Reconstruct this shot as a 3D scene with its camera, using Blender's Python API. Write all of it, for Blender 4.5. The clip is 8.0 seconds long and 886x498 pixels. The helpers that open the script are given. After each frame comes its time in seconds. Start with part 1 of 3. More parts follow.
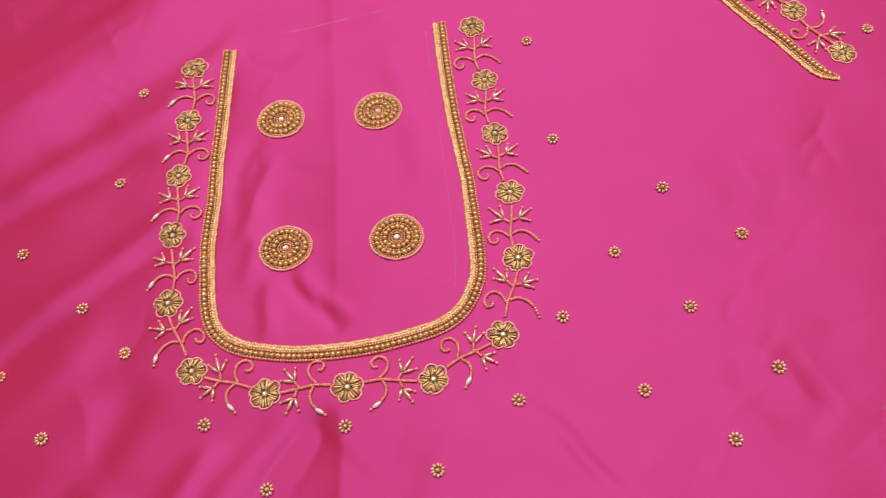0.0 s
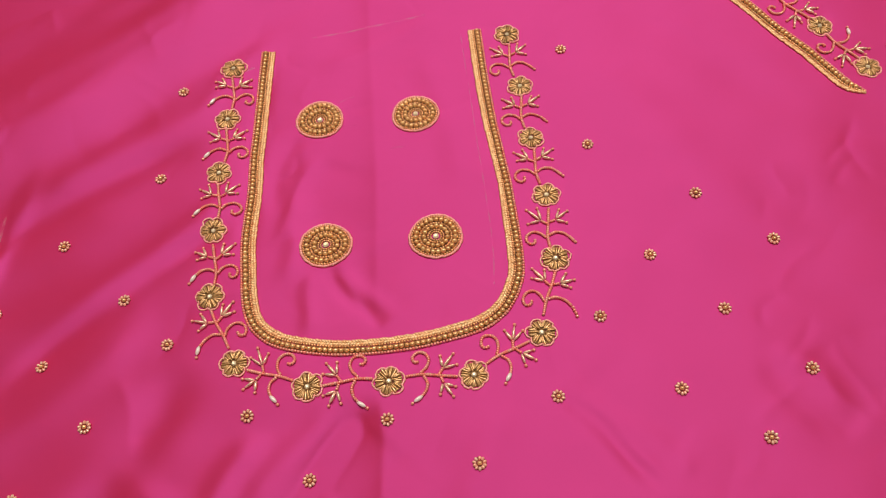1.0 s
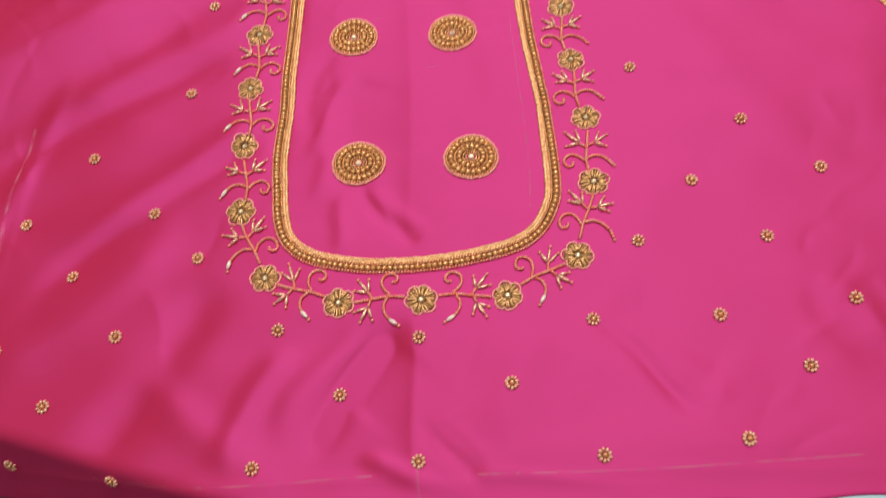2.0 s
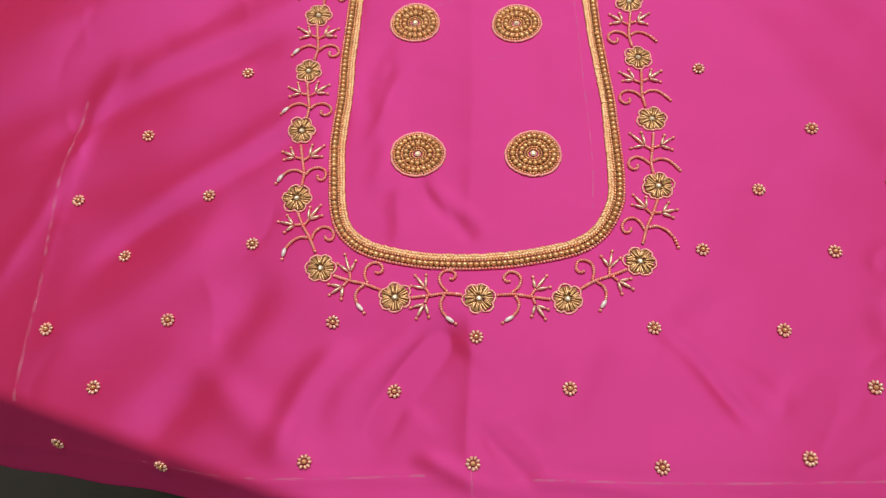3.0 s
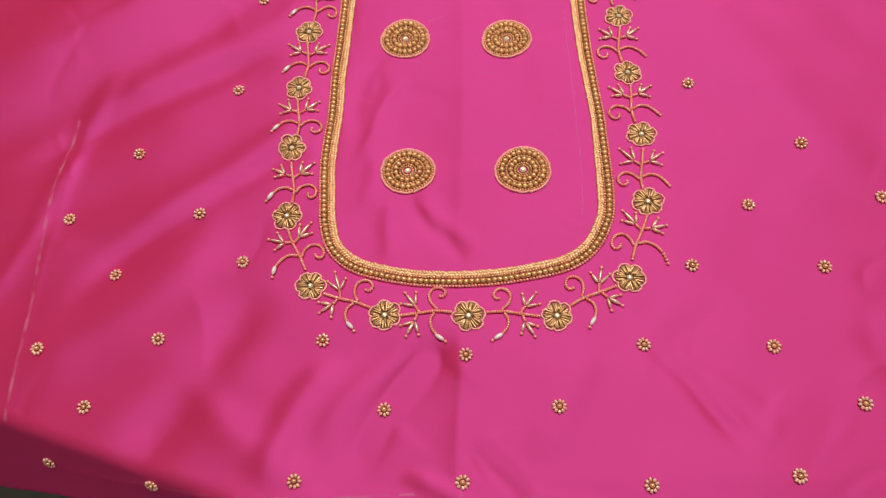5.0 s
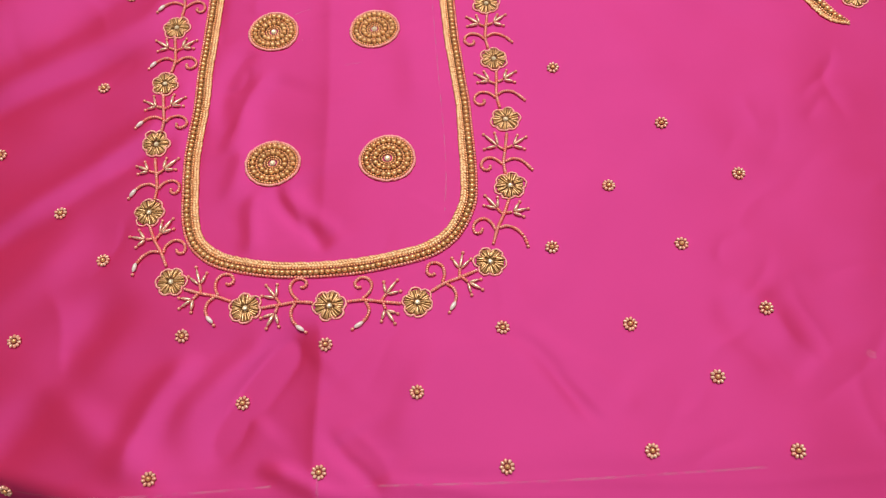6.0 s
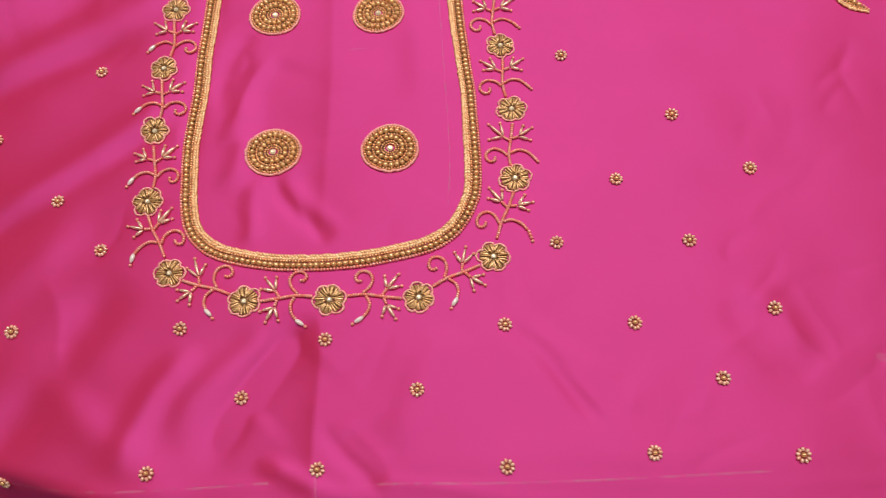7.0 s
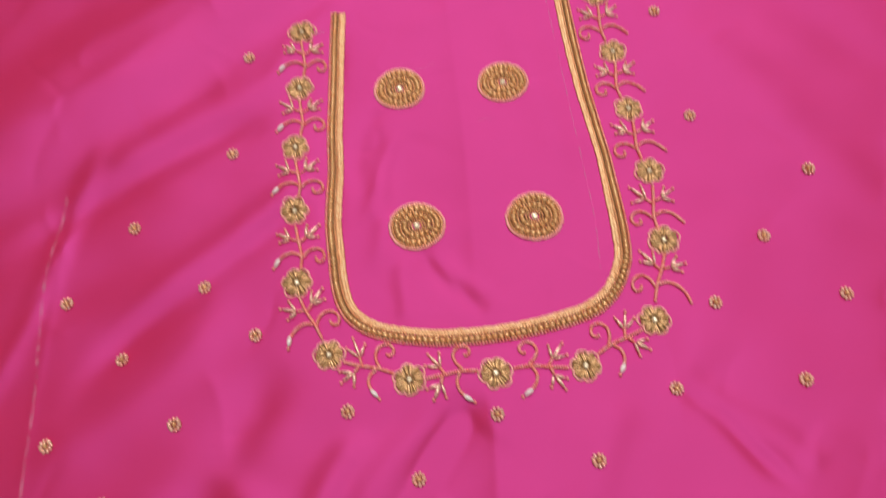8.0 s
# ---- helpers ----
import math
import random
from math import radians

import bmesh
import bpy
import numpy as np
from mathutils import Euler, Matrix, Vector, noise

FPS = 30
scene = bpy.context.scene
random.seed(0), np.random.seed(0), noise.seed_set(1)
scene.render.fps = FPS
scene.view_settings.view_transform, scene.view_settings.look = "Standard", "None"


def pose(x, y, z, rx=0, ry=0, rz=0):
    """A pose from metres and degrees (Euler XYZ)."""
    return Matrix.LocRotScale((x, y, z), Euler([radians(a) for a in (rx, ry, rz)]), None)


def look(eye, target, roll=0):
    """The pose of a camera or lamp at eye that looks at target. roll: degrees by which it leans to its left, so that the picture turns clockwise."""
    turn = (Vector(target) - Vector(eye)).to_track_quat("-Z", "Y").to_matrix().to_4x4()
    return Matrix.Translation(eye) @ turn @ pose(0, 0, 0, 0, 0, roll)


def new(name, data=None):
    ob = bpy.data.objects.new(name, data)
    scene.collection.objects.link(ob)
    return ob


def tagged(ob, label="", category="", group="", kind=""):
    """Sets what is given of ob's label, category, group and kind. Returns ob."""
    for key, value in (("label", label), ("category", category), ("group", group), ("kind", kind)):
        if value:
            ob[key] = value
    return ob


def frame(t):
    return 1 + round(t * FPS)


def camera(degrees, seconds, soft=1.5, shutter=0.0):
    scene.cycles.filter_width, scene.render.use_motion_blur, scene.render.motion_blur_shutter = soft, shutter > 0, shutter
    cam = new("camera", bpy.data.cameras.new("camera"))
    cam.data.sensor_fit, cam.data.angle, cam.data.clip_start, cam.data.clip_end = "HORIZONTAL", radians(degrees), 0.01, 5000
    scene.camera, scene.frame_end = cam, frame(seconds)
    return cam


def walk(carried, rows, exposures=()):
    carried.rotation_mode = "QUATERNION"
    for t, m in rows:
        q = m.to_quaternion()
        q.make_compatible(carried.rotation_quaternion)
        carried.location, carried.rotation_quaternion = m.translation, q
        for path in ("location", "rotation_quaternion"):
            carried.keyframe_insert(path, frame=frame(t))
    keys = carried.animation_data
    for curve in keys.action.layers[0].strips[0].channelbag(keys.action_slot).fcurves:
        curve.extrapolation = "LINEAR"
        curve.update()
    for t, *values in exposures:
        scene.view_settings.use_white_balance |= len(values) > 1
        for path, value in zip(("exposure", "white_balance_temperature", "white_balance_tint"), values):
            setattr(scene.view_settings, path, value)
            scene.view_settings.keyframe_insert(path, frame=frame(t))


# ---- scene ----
cam = camera(58.4, 8.0, soft=0.9, shutter=0.32)
# seconds, eye in metres, then yaw, pitch and roll in degrees
ROWS = [
    (0, 0.06964, -0.19450, 0.35641, 5.408, -62.371, -10.308),
    (0.2, 0.05909, -0.20057, 0.35488, 4.910, -61.813, -9.441),
    (0.5, 0.05140, -0.20186, 0.35593, 3.649, -61.904, -8.517),
    (0.8, 0.04459, -0.20328, 0.36018, 3.339, -61.520, -7.737),
    (1, 0.04332, -0.20466, 0.36112, 3.226, -61.300, -7.274),
    (1.5, 0.04491, -0.20412, 0.36325, 3.358, -60.867, -6.696),
    (1.8, 0.03773, -0.21232, 0.35664, 4.229, -61.756, -6.893),
    (1.9, 0.03401, -0.21695, 0.35177, 5.358, -62.965, -7.761),
    (2, 0.03342, -0.21687, 0.34673, 6.905, -64.247, -9.020),
    (2.2, 0.03109, -0.20976, 0.34558, 8.773, -66.512, -10.502),
    (3.3, 0.00329, -0.20256, 0.35007, 8.014, -65.498, -6.620),
    (3.5, 0.00582, -0.20176, 0.35590, 7.526, -63.077, -6.588),
    (4, 0.00633, -0.20192, 0.35457, 6.570, -62.965, -5.717),
    (4.2, 0.00668, -0.20061, 0.35551, 6.924, -62.952, -5.823),
    (5.3, 0.02395, -0.19716, 0.34817, 8.754, -66.558, -8.888),
    (5.5, 0.03740, -0.19690, 0.34770, 6.501, -66.124, -8.150),
    (5.8, 0.05913, -0.20277, 0.34525, 3.364, -65.611, -5.947),
    (6, 0.06682, -0.20377, 0.34322, 4.192, -65.849, -6.023),
    (6.2, 0.07019, -0.20621, 0.34124, 5.334, -65.863, -5.874),
    (6.5, 0.07457, -0.20286, 0.33943, 8.265, -66.577, -7.505),
    (6.8, 0.07846, -0.19627, 0.33965, 8.094, -67.235, -8.197),
    (7, 0.06949, -0.19057, 0.34106, 6.290, -67.962, -7.326),
    (7.2, 0.05412, -0.18469, 0.34360, 5.656, -68.228, -7.577),
    (7.5, 0.02194, -0.17960, 0.34437, 2.364, -68.725, -6.212),
    (7.7, 0.00781, -0.17690, 0.34565, 2.740, -68.672, -7.246),
    (7.8, -0.00037, -0.17505, 0.34747, 3.101, -68.040, -7.666),
    (7.9, -0.00629, -0.17380, 0.34816, 2.105, -67.494, -6.694),
    (8, -0.01232, -0.17351, 0.35099, 1.763, -65.414, -6.276),
]


def aim(x, y, z, yaw, pitch, roll):
    a, b = radians(yaw), radians(pitch)
    way = Vector((-math.sin(a) * math.cos(b), math.cos(a) * math.cos(b), math.sin(b)))
    return look((x, y, z), Vector((x, y, z)) + 2 * way, roll)


TONES = [(0.0, 0.08, 6150, 8), (1.0, 0.0, 6800, 9.5), (1.5, -0.02, 6900, 9.5), (2.2, 0.06, 6650, 9.5), (3.5, 0.04, 5950, 10), (4.0, 0.0, 6800, 10), (5.5, 0.1, 6200, 9), (6.0, 0.15, 6300, 10), (6.5, 0.12, 6350, 10), (8.0, 0.06, 6050, 9.5)]
walk(cam, [(t, aim(*row)) for t, *row in ROWS], TONES)

# ---- light: one ceiling lamp in a closed, pale room ----
world = bpy.data.worlds.new("room_air")
scene.world = world
world.use_nodes = True
world.node_tree.nodes["Background"].inputs[0].default_value = (1.0, 0.95, 0.9, 1)
world.node_tree.nodes["Background"].inputs[1].default_value = 0.05


def area_lamp(name, eye, target, w, h, watts, colour):
    d = bpy.data.lights.new(name, "AREA")
    d.shape, d.size, d.size_y, d.energy, d.color = "RECTANGLE", w, h, watts, colour
    ob = new(name, d)
    ob.matrix_world = look(eye, target)
    return ob


area_lamp("ceiling_lamp", (0.2, 0.75, 2.35), (0.05, 0.0, 0.0), 2.5, 1.3, 72, (1.0, 0.93, 0.86))


# ---- materials ----
def material(name):
    m = bpy.data.materials.new(name)
    m.use_nodes = True
    n = m.node_tree.nodes
    return m, n, m.node_tree.links, n["Principled BSDF"]


def noise_node(n, links, scale, detail=3.0, stretch=(1, 1, 1)):
    co = n.new("ShaderNodeTexCoord")
    mp = n.new("ShaderNodeMapping")
    mp.inputs["Scale"].default_value = stretch
    t = n.new("ShaderNodeTexNoise")
    t.inputs["Scale"].default_value, t.inputs["Detail"].default_value = scale, detail
    links.new(co.outputs["Object"], mp.inputs[0])
    links.new(mp.outputs[0], t.inputs["Vector"])
    return t


def ramp(n, links, source, a, b, lo=0.3, hi=0.7):
    r = n.new("ShaderNodeValToRGB")
    r.color_ramp.elements[0].position, r.color_ramp.elements[1].position = lo, hi
    r.color_ramp.elements[0].color, r.color_ramp.elements[1].color = (*a, 1), (*b, 1)
    links.new(source, r.inputs[0])
    return r


def silk():
    """Shot silk: red threads one way, violet ones the other, which show in the gloss."""
    m, n, links, p = material("shot_silk")
    tint = noise_node(n, links, 14, 3)
    base = ramp(n, links, tint.outputs[0], (0.83, 0.026, 0.075), (0.90, 0.034, 0.108))
    links.new(base.outputs[0], p.inputs["Base Color"])
    p.inputs["Roughness"].default_value = 0.75
    p.inputs["Specular IOR Level"].default_value = 0.1
    gloss = n.new("ShaderNodeBsdfGlossy")
    gloss.inputs["Color"].default_value = (0.585, 0.117, 0.545, 1)
    gloss.inputs["Roughness"].default_value = 0.63
    gloss.inputs["Anisotropy"].default_value = 0.5
    weft = n.new("ShaderNodeTangent")
    weft.direction_type, weft.uv_map = "UV_MAP", "weave"
    links.new(weft.outputs[0], gloss.inputs["Tangent"])
    weave = noise_node(n, links, 1100, 2, (1, 0.25, 1))
    slub = noise_node(n, links, 60, 3, (0.35, 1, 1))
    add = n.new("ShaderNodeMath")
    add.operation = "MULTIPLY_ADD"
    add.inputs[1].default_value = 0.1
    links.new(weave.outputs[0], add.inputs[0])
    links.new(slub.outputs[0], add.inputs[2])
    bump = n.new("ShaderNodeBump")
    bump.inputs["Strength"].default_value, bump.inputs["Distance"].default_value = 0.25, 0.0006
    links.new(add.outputs[0], bump.inputs["Height"])
    links.new(bump.outputs[0], gloss.inputs["Normal"])
    links.new(bump.outputs[0], p.inputs["Normal"])
    mix = n.new("ShaderNodeMixShader")
    mix.inputs[0].default_value = 0.48
    links.new(p.outputs[0], mix.inputs[1])
    links.new(gloss.outputs[0], mix.inputs[2])
    links.new(mix.outputs[0], n["Material Output"].inputs[0])
    return m


def metal(name, a, b, rough, metallic=1.0, islands=True):
    """Gilded glass, wire or thread, each piece of a slightly different tone."""
    m, n, links, p = material(name)
    info = n.new("ShaderNodeNewGeometry" if islands else "ShaderNodeObjectInfo")
    r = ramp(n, links, info.outputs["Random Per Island" if islands else "Random"], a, b, 0.0, 1.0)
    links.new(r.outputs[0], p.inputs["Base Color"])
    p.inputs["Metallic"].default_value, p.inputs["Roughness"].default_value = metallic, rough
    t = noise_node(n, links, 900, 2)
    rr = n.new("ShaderNodeMapRange")
    rr.inputs["To Min"].default_value, rr.inputs["To Max"].default_value = rough - 0.08, rough + 0.12
    links.new(t.outputs[0], rr.inputs[0])
    links.new(rr.outputs[0], p.inputs["Roughness"])
    return m


def plain(name, a, b, rough, scale, bump=0.0):
    m, n, links, p = material(name)
    t = noise_node(n, links, scale, 5)
    r = ramp(n, links, t.outputs[0], a, b)
    links.new(r.outputs[0], p.inputs["Base Color"])
    p.inputs["Roughness"].default_value = rough
    if bump:
        k = n.new("ShaderNodeBump")
        k.inputs["Strength"].default_value, k.inputs["Distance"].default_value = 0.5, bump
        links.new(t.outputs[0], k.inputs["Height"])
        links.new(k.outputs[0], p.inputs["Normal"])
    return m


def chalk():
    m, n, links, p = material("chalk_dust")
    p.inputs["Base Color"].default_value = (0.95, 0.46, 0.66, 1)
    p.inputs["Roughness"].default_value = 0.9
    t = noise_node(n, links, 160, 4)
    r = ramp(n, links, t.outputs[0], (0, 0, 0), (0.34, 0.34, 0.34), 0.38, 0.8)
    clear = n.new("ShaderNodeBsdfTransparent")
    mix = n.new("ShaderNodeMixShader")
    links.new(r.outputs[0], mix.inputs[0])
    links.new(clear.outputs[0], mix.inputs[1])
    links.new(p.outputs[0], mix.inputs[2])
    links.new(mix.outputs[0], n["Material Output"].inputs[0])
    return m


SILK = silk()
GOLD = metal("gold_bead", (0.92, 0.52, 0.23), (1.0, 0.66, 0.33), 0.30, 0.7, False)
SEED = metal("gold_seed_bead", (0.90, 0.45, 0.22), (1.0, 0.60, 0.33), 0.32, 0.65)
COPPER = metal("copper_seed_bead", (1.0, 0.30, 0.24), (1.0, 0.48, 0.39), 0.25, 0.22)
ZARI = metal("zari_thread", (0.90, 0.50, 0.25), (1.0, 0.68, 0.38), 0.42, 0.5)
PEACH = metal("peach_zari_cord", (0.98, 0.40, 0.37), (1.0, 0.54, 0.48), 0.5, 0.3)
PIPE = metal("olive_gold_pipe_bead", (0.60, 0.36, 0.15), (1.0, 0.64, 0.34), 0.33, 0.6)
CHAMPAGNE = metal("champagne_leaf_bead", (0.95, 0.54, 0.40), (1.0, 0.72, 0.56), 0.26, 0.5)
CRYSTAL, _n, _l, _p = material("cut_crystal")
_p.inputs["Base Color"].default_value = (0.92, 0.78, 0.55, 1)
_p.inputs["Metallic"].default_value, _p.inputs["Roughness"].default_value = 0.35, 0.28
CHALK = chalk()
COVER = plain("pale_blue_plastic", (0.42, 0.69, 0.84), (0.52, 0.78, 0.90), 0.4, 9, 0.0006)
WOOD = plain("dark_table_wood", (0.10, 0.06, 0.035), (0.17, 0.10, 0.06), 0.5, 12)
FLOOR = plain("dark_stone_floor", (0.035, 0.036, 0.028), (0.055, 0.052, 0.040), 0.6, 5)
WALL = plain("cream_wall_paint", (0.60, 0.55, 0.48), (0.66, 0.61, 0.54), 0.9, 3)
CEILING = plain("white_ceiling_paint", (0.76, 0.75, 0.72), (0.80, 0.79, 0.77), 0.9, 3)
THREAD = plain("purple_thread", (0.20, 0.04, 0.16), (0.42, 0.10, 0.36), 0.6, 300)


# ---- mesh helpers ----
def mesh_of(name, verts, faces, mat, smooth=True):
    me = bpy.data.meshes.new(name)
    me.from_pydata([tuple(v) for v in verts], [], [tuple(f) for f in faces])
    me.materials.append(mat)
    if smooth:
        me.polygons.foreach_set("use_smooth", [True] * len(me.polygons))
    me.update()
    return me


def part(name, me, parent, label="", at=None, kind=""):
    ob = new(name, me)
    ob.parent = parent
    if at is not None:
        ob.matrix_basis = at
    return tagged(ob, label, kind=kind)


def box(name, lo, hi, mat, bevel=0.0):
    bm = bmesh.new()
    bmesh.ops.create_cube(bm, size=1)
    for v in bm.verts:
        v.co = Vector([lo[i] + (v.co[i] + 0.5) * (hi[i] - lo[i]) for i in range(3)])
    if bevel:
        bmesh.ops.bevel(bm, geom=bm.edges[:], offset=bevel, segments=2, affect="EDGES", profile=0.5)
    me = bpy.data.meshes.new(name)
    bm.to_mesh(me)
    bm.free()
    me.materials.append(mat)
    return me


def lathe(profile, around):
    """Verts and faces of a closed turned body along x: profile rows of (x, radius)."""
    verts, faces = [(profile[0][0], 0, 0)], []
    for x, r in profile[1:-1]:
        for k in range(around):
            a = 2 * math.pi * k / around
            verts.append((x, r * math.cos(a), r * math.sin(a)))
    verts.append((profile[-1][0], 0, 0))
    rings, last = len(profile) - 2, len(verts) - 1
    for k in range(around):
        j = (k + 1) % around
        faces.append((0, 1 + k, 1 + j))
        for i in range(rings - 1):
            a, b = 1 + i * around, 1 + (i + 1) * around
            faces.append((a + k, b + k, b + j, a + j))
        faces.append((last, 1 + (rings - 1) * around + j, 1 + (rings - 1) * around + k))
    return np.array(verts), faces


BALL = lathe([(math.cos(math.pi * i / 5) * -1, math.sin(math.pi * i / 5)) for i in range(6)], 8)
GRAIN = lathe([(math.cos(math.pi * i / 4) * -1, math.sin(math.pi * i / 4)) for i in range(5)], 6)
PIPE_FORM = lathe([(-1, 0), (-0.97, 0.8), (-0.8, 1), (0.8, 1), (0.97, 0.8), (1, 0)], 6)
RICE_FORM = lathe([(-1, 0), (-0.9, 0.45), (-0.45, 0.95), (0.1, 1), (0.6, 0.8), (0.93, 0.4), (1, 0)], 7)


class Heap:
    """Many small bodies gathered into one mesh."""

    def __init__(self):
        self.verts, self.faces, self.count = [], [], 0

    def add(self, form, m):
        v, f = form
        r = np.array(m)
        self.verts.append(v @ r[:3, :3].T + r[:3, 3])
        self.faces += [tuple(i + self.count for i in face) for face in f]
        self.count += len(v)

    def mesh(self, name, mat, smooth=True):
        return mesh_of(name, np.concatenate(self.verts), self.faces, mat, smooth)


# ---- the cloth's form ----
# folds: from, to, half width, height (mm); a fold fades at both ends
FOLDS = [
    ((-40, 30), (-52, -20), 6, 0.9), ((-60, -100), (-90, -150), 7, 1.6),
    ((82, -90), (124, -134), 4.0, -1.1), ((92, -88), (134, -128), 6, 0.8), ((178, -82), (206, -118), 7, -0.55), ((188, -74), (214, -104), 7, 0.55),
    ((-28, -12), (-3, -50), 4.5, -0.9), ((-22, -10), (6, -46), 5, 0.6), ((-34, -16), (-40, -50), 5, 0.8), ((-48, 74), (-62, 26), 6, -0.8),
    ((-34, 56), (-58, 4), 5, 0.7), ((-10, -88), (-50, -146), 8, -1.9), ((-24, -88), (-64, -134), 8, 1.3), ((4, -134), (28, -168), 3.0, -0.7),
    ((12, -132), (38, -164), 5, 0.5), ((-96, -70), (-150, -150), 12, -1.8), ((-76, 40), (-170, -40), 9, 1.9), ((-86, 20), (-190, -66), 8, -2.0),
    ((-100, 100), (-200, 40), 11, 1.8), ((-110, 74), (-230, 8), 9, -2.2), ((-120, -40), (-210, -110), 12, 1.8), ((-60, 150), (-110, 92), 8, 1.2),
    ((-66, 120), (-74, -10), 5, -0.8), ((30, 130), (46, 20), 9, 0.8), ((120, 110), (210, -20), 16, 0.7), ((60, -96), (30, -140), 9, 0.9),
    ((150, 160), (230, 60), 18, -0.7), ((-24, -152), (26, -166), 4, 2.0), ((26, -160), (110, -164), 3, 1.4),
    ((-30, 120), (40, 160), 7, 0.8), ((-190, 60), (-240, -90), 6, 1.0), ((-206, 40), (-208, -132), 2.0, 0.3), ((-130, -110), (-60, -160), 9, 1.2),
]
# creases: sharp on one side, sloping off over a width on the other (mm)
CREASES = [((-4, 210), (-3, -56), 12, 1.5), ((-3, -82), (0, -176), 15, 3.4), ((-4, -50), (-25, -13), 6, 1.4), ((126, -133), (85, -88), 6, 1.7),
           ((207, -122), (184, -90), 9, 0.7), ((-56, 12), (-34, 60), 7, 1.0), ((-42, -116), (-15, -88), 8, 1.3), ((16, -164), (3, -140), 6, 1.2)]
RISE = 0.0


def smooth(x):
    x = np.clip(x, 0, 1)
    return x * x * (3 - 2 * x)


def waves(x, y, size, seed):
    rng = np.random.RandomState(seed)
    z = np.zeros_like(x)
    for _ in range(9):
        a, f, ph = rng.uniform(0, 6.283), rng.uniform(0.6, 1.5) * 6.283 / size, rng.uniform(0, 6.283)
        z = z + np.sin((x * np.cos(a) + y * np.sin(a)) * f + ph)
    return z / 9


def height(x, y):
    """Height of the cloth over the table cover's top, in mm, at mm."""
    z = 0.75 * waves(x, y, 95, 3) + 0.3 * waves(x, y, 34, 5)
    for (ax, ay), (bx, by), w, h in FOLDS:
        dx, dy = bx - ax, by - ay
        n = math.hypot(dx, dy)
        s = ((x - ax) * dx + (y - ay) * dy) / (n * n)
        d = ((x - ax) * dy - (y - ay) * dx) / n + 2.2 * np.sin(s * 5 + ax)
        form = np.exp(-(d / w) ** 2) if abs(h) > 0.5 else np.exp(-1.2 * np.sqrt(d * d + 0.6) / w)
        z = z + 1.1 * h * form * smooth(s / 0.3 + 0.35) * smooth((1 - s) / 0.35 + 0.3)
    for (ax, ay), (bx, by), w, h in CREASES:
        dx, dy = bx - ax, by - ay
        n = math.hypot(dx, dy)
        s = ((x - ax) * dx + (y - ay) * dy) / (n * n)
        d = ((x - ax) * dy - (y - ay) * dx) / n + 1.2 * np.sin(s * 7 + bx)
        d = np.maximum(d, 0)
        z = z - h * (1 - np.exp(-d / w)) * np.exp(-(d / (3.5 * w)) ** 2) * smooth(s / 0.2 + 0.2) * smooth((1 - s) / 0.2 + 0.2)
    # slack, slanting ripples on the side that hangs loose
    along, across = (x * 0.78 + y * 0.62), (x * 0.62 - y * 0.78)
    z = z + 1.1 * smooth((-50 - x) / 90) * waves(across + 6 * np.sin(along / 45.0), along * 0.2, 34, 11)
    # seam crease along the hem
    c = y + 160 + 1.6 * np.sin(x / 23.0)
    z = z + 0.6 * np.exp(-(c / 3.0) ** 2)
    # the hem comes to rest on the cover
    k = smooth((-146 - y) / 27) * smooth((x + 40) / 60)
    z = z * (1 - k) - 2.9 * k
    # loose folds beyond the far corner
    e = -(x + 152) * 0.61 + (y - 141) * 0.79 + 5 * np.sin(x / 40.0)
    z = z + 9 * smooth((e + 46) / 50) - 13 * smooth((e + 4) / 85) + 1.2 * smooth(e / 30) * np.sin(e / 8.5 + 1.3 * np.sin((x + y) / 43.0))
    z = np.maximum(z, -2.9)
    return z


# the cover's edge, over which the cloth falls
EDGE_N = np.array((-0.296, -0.955))
_e = np.linspace(0, 120, 481)
_ang = np.radians(62) * smooth(_e / 11)
OUT = np.concatenate([[0], np.cumsum(np.cos(_ang[:-1]) * np.diff(_e))])
DOWN = np.concatenate([[0], np.cumsum(np.sin(_ang[:-1]) * np.diff(_e))])


_r = random.Random(21)
for _ in range(120):
    _x, _y, _a, _n = _r.uniform(-240, 260), _r.uniform(-160, 190), _r.gauss(0.9, 0.7), _r.uniform(18, 55)
    FOLDS.append(((_x, _y), (_x + _n * math.cos(_a), _y + _n * math.sin(_a)), _r.uniform(1.8, 4.5), _r.choice((-1, 1)) * _r.uniform(0.12, 0.36)))
_gx, _gy = np.meshgrid(np.arange(-400, 441, 1.0), np.arange(-230, 401, 1.0))
GRID = height(_gx, _gy)


def height_on(x, y):
    """The same height, read from a millimetre grid."""
    fx, fy = np.clip(x + 400, 0, 838.99), np.clip(y + 230, 0, 628.99)
    i, j = fx.astype(int), fy.astype(int)
    fx, fy = fx - i, fy - j
    return (GRID[j, i] * (1 - fx) + GRID[j, i + 1] * fx) * (1 - fy) + (GRID[j + 1, i] * (1 - fx) + GRID[j + 1, i + 1] * fx) * fy


def cloth_at(x, y):
    """Place in metres of the cloth's point x, y (mm, as it would lie flat)."""
    x, y = np.asarray(x, float), np.asarray(y, float)
    e = np.clip((x + 195) * EDGE_N[0] + (y + 126) * EDGE_N[1], 0, 119)
    out, down = np.interp(e, _e, OUT), np.interp(e, _e, DOWN)
    z = height_on(x, y) - down
    return np.stack([(x + (out - e) * EDGE_N[0]), (y + (out - e) * EDGE_N[1]), z], -1) / 1000 + np.array((0, 0, RISE))


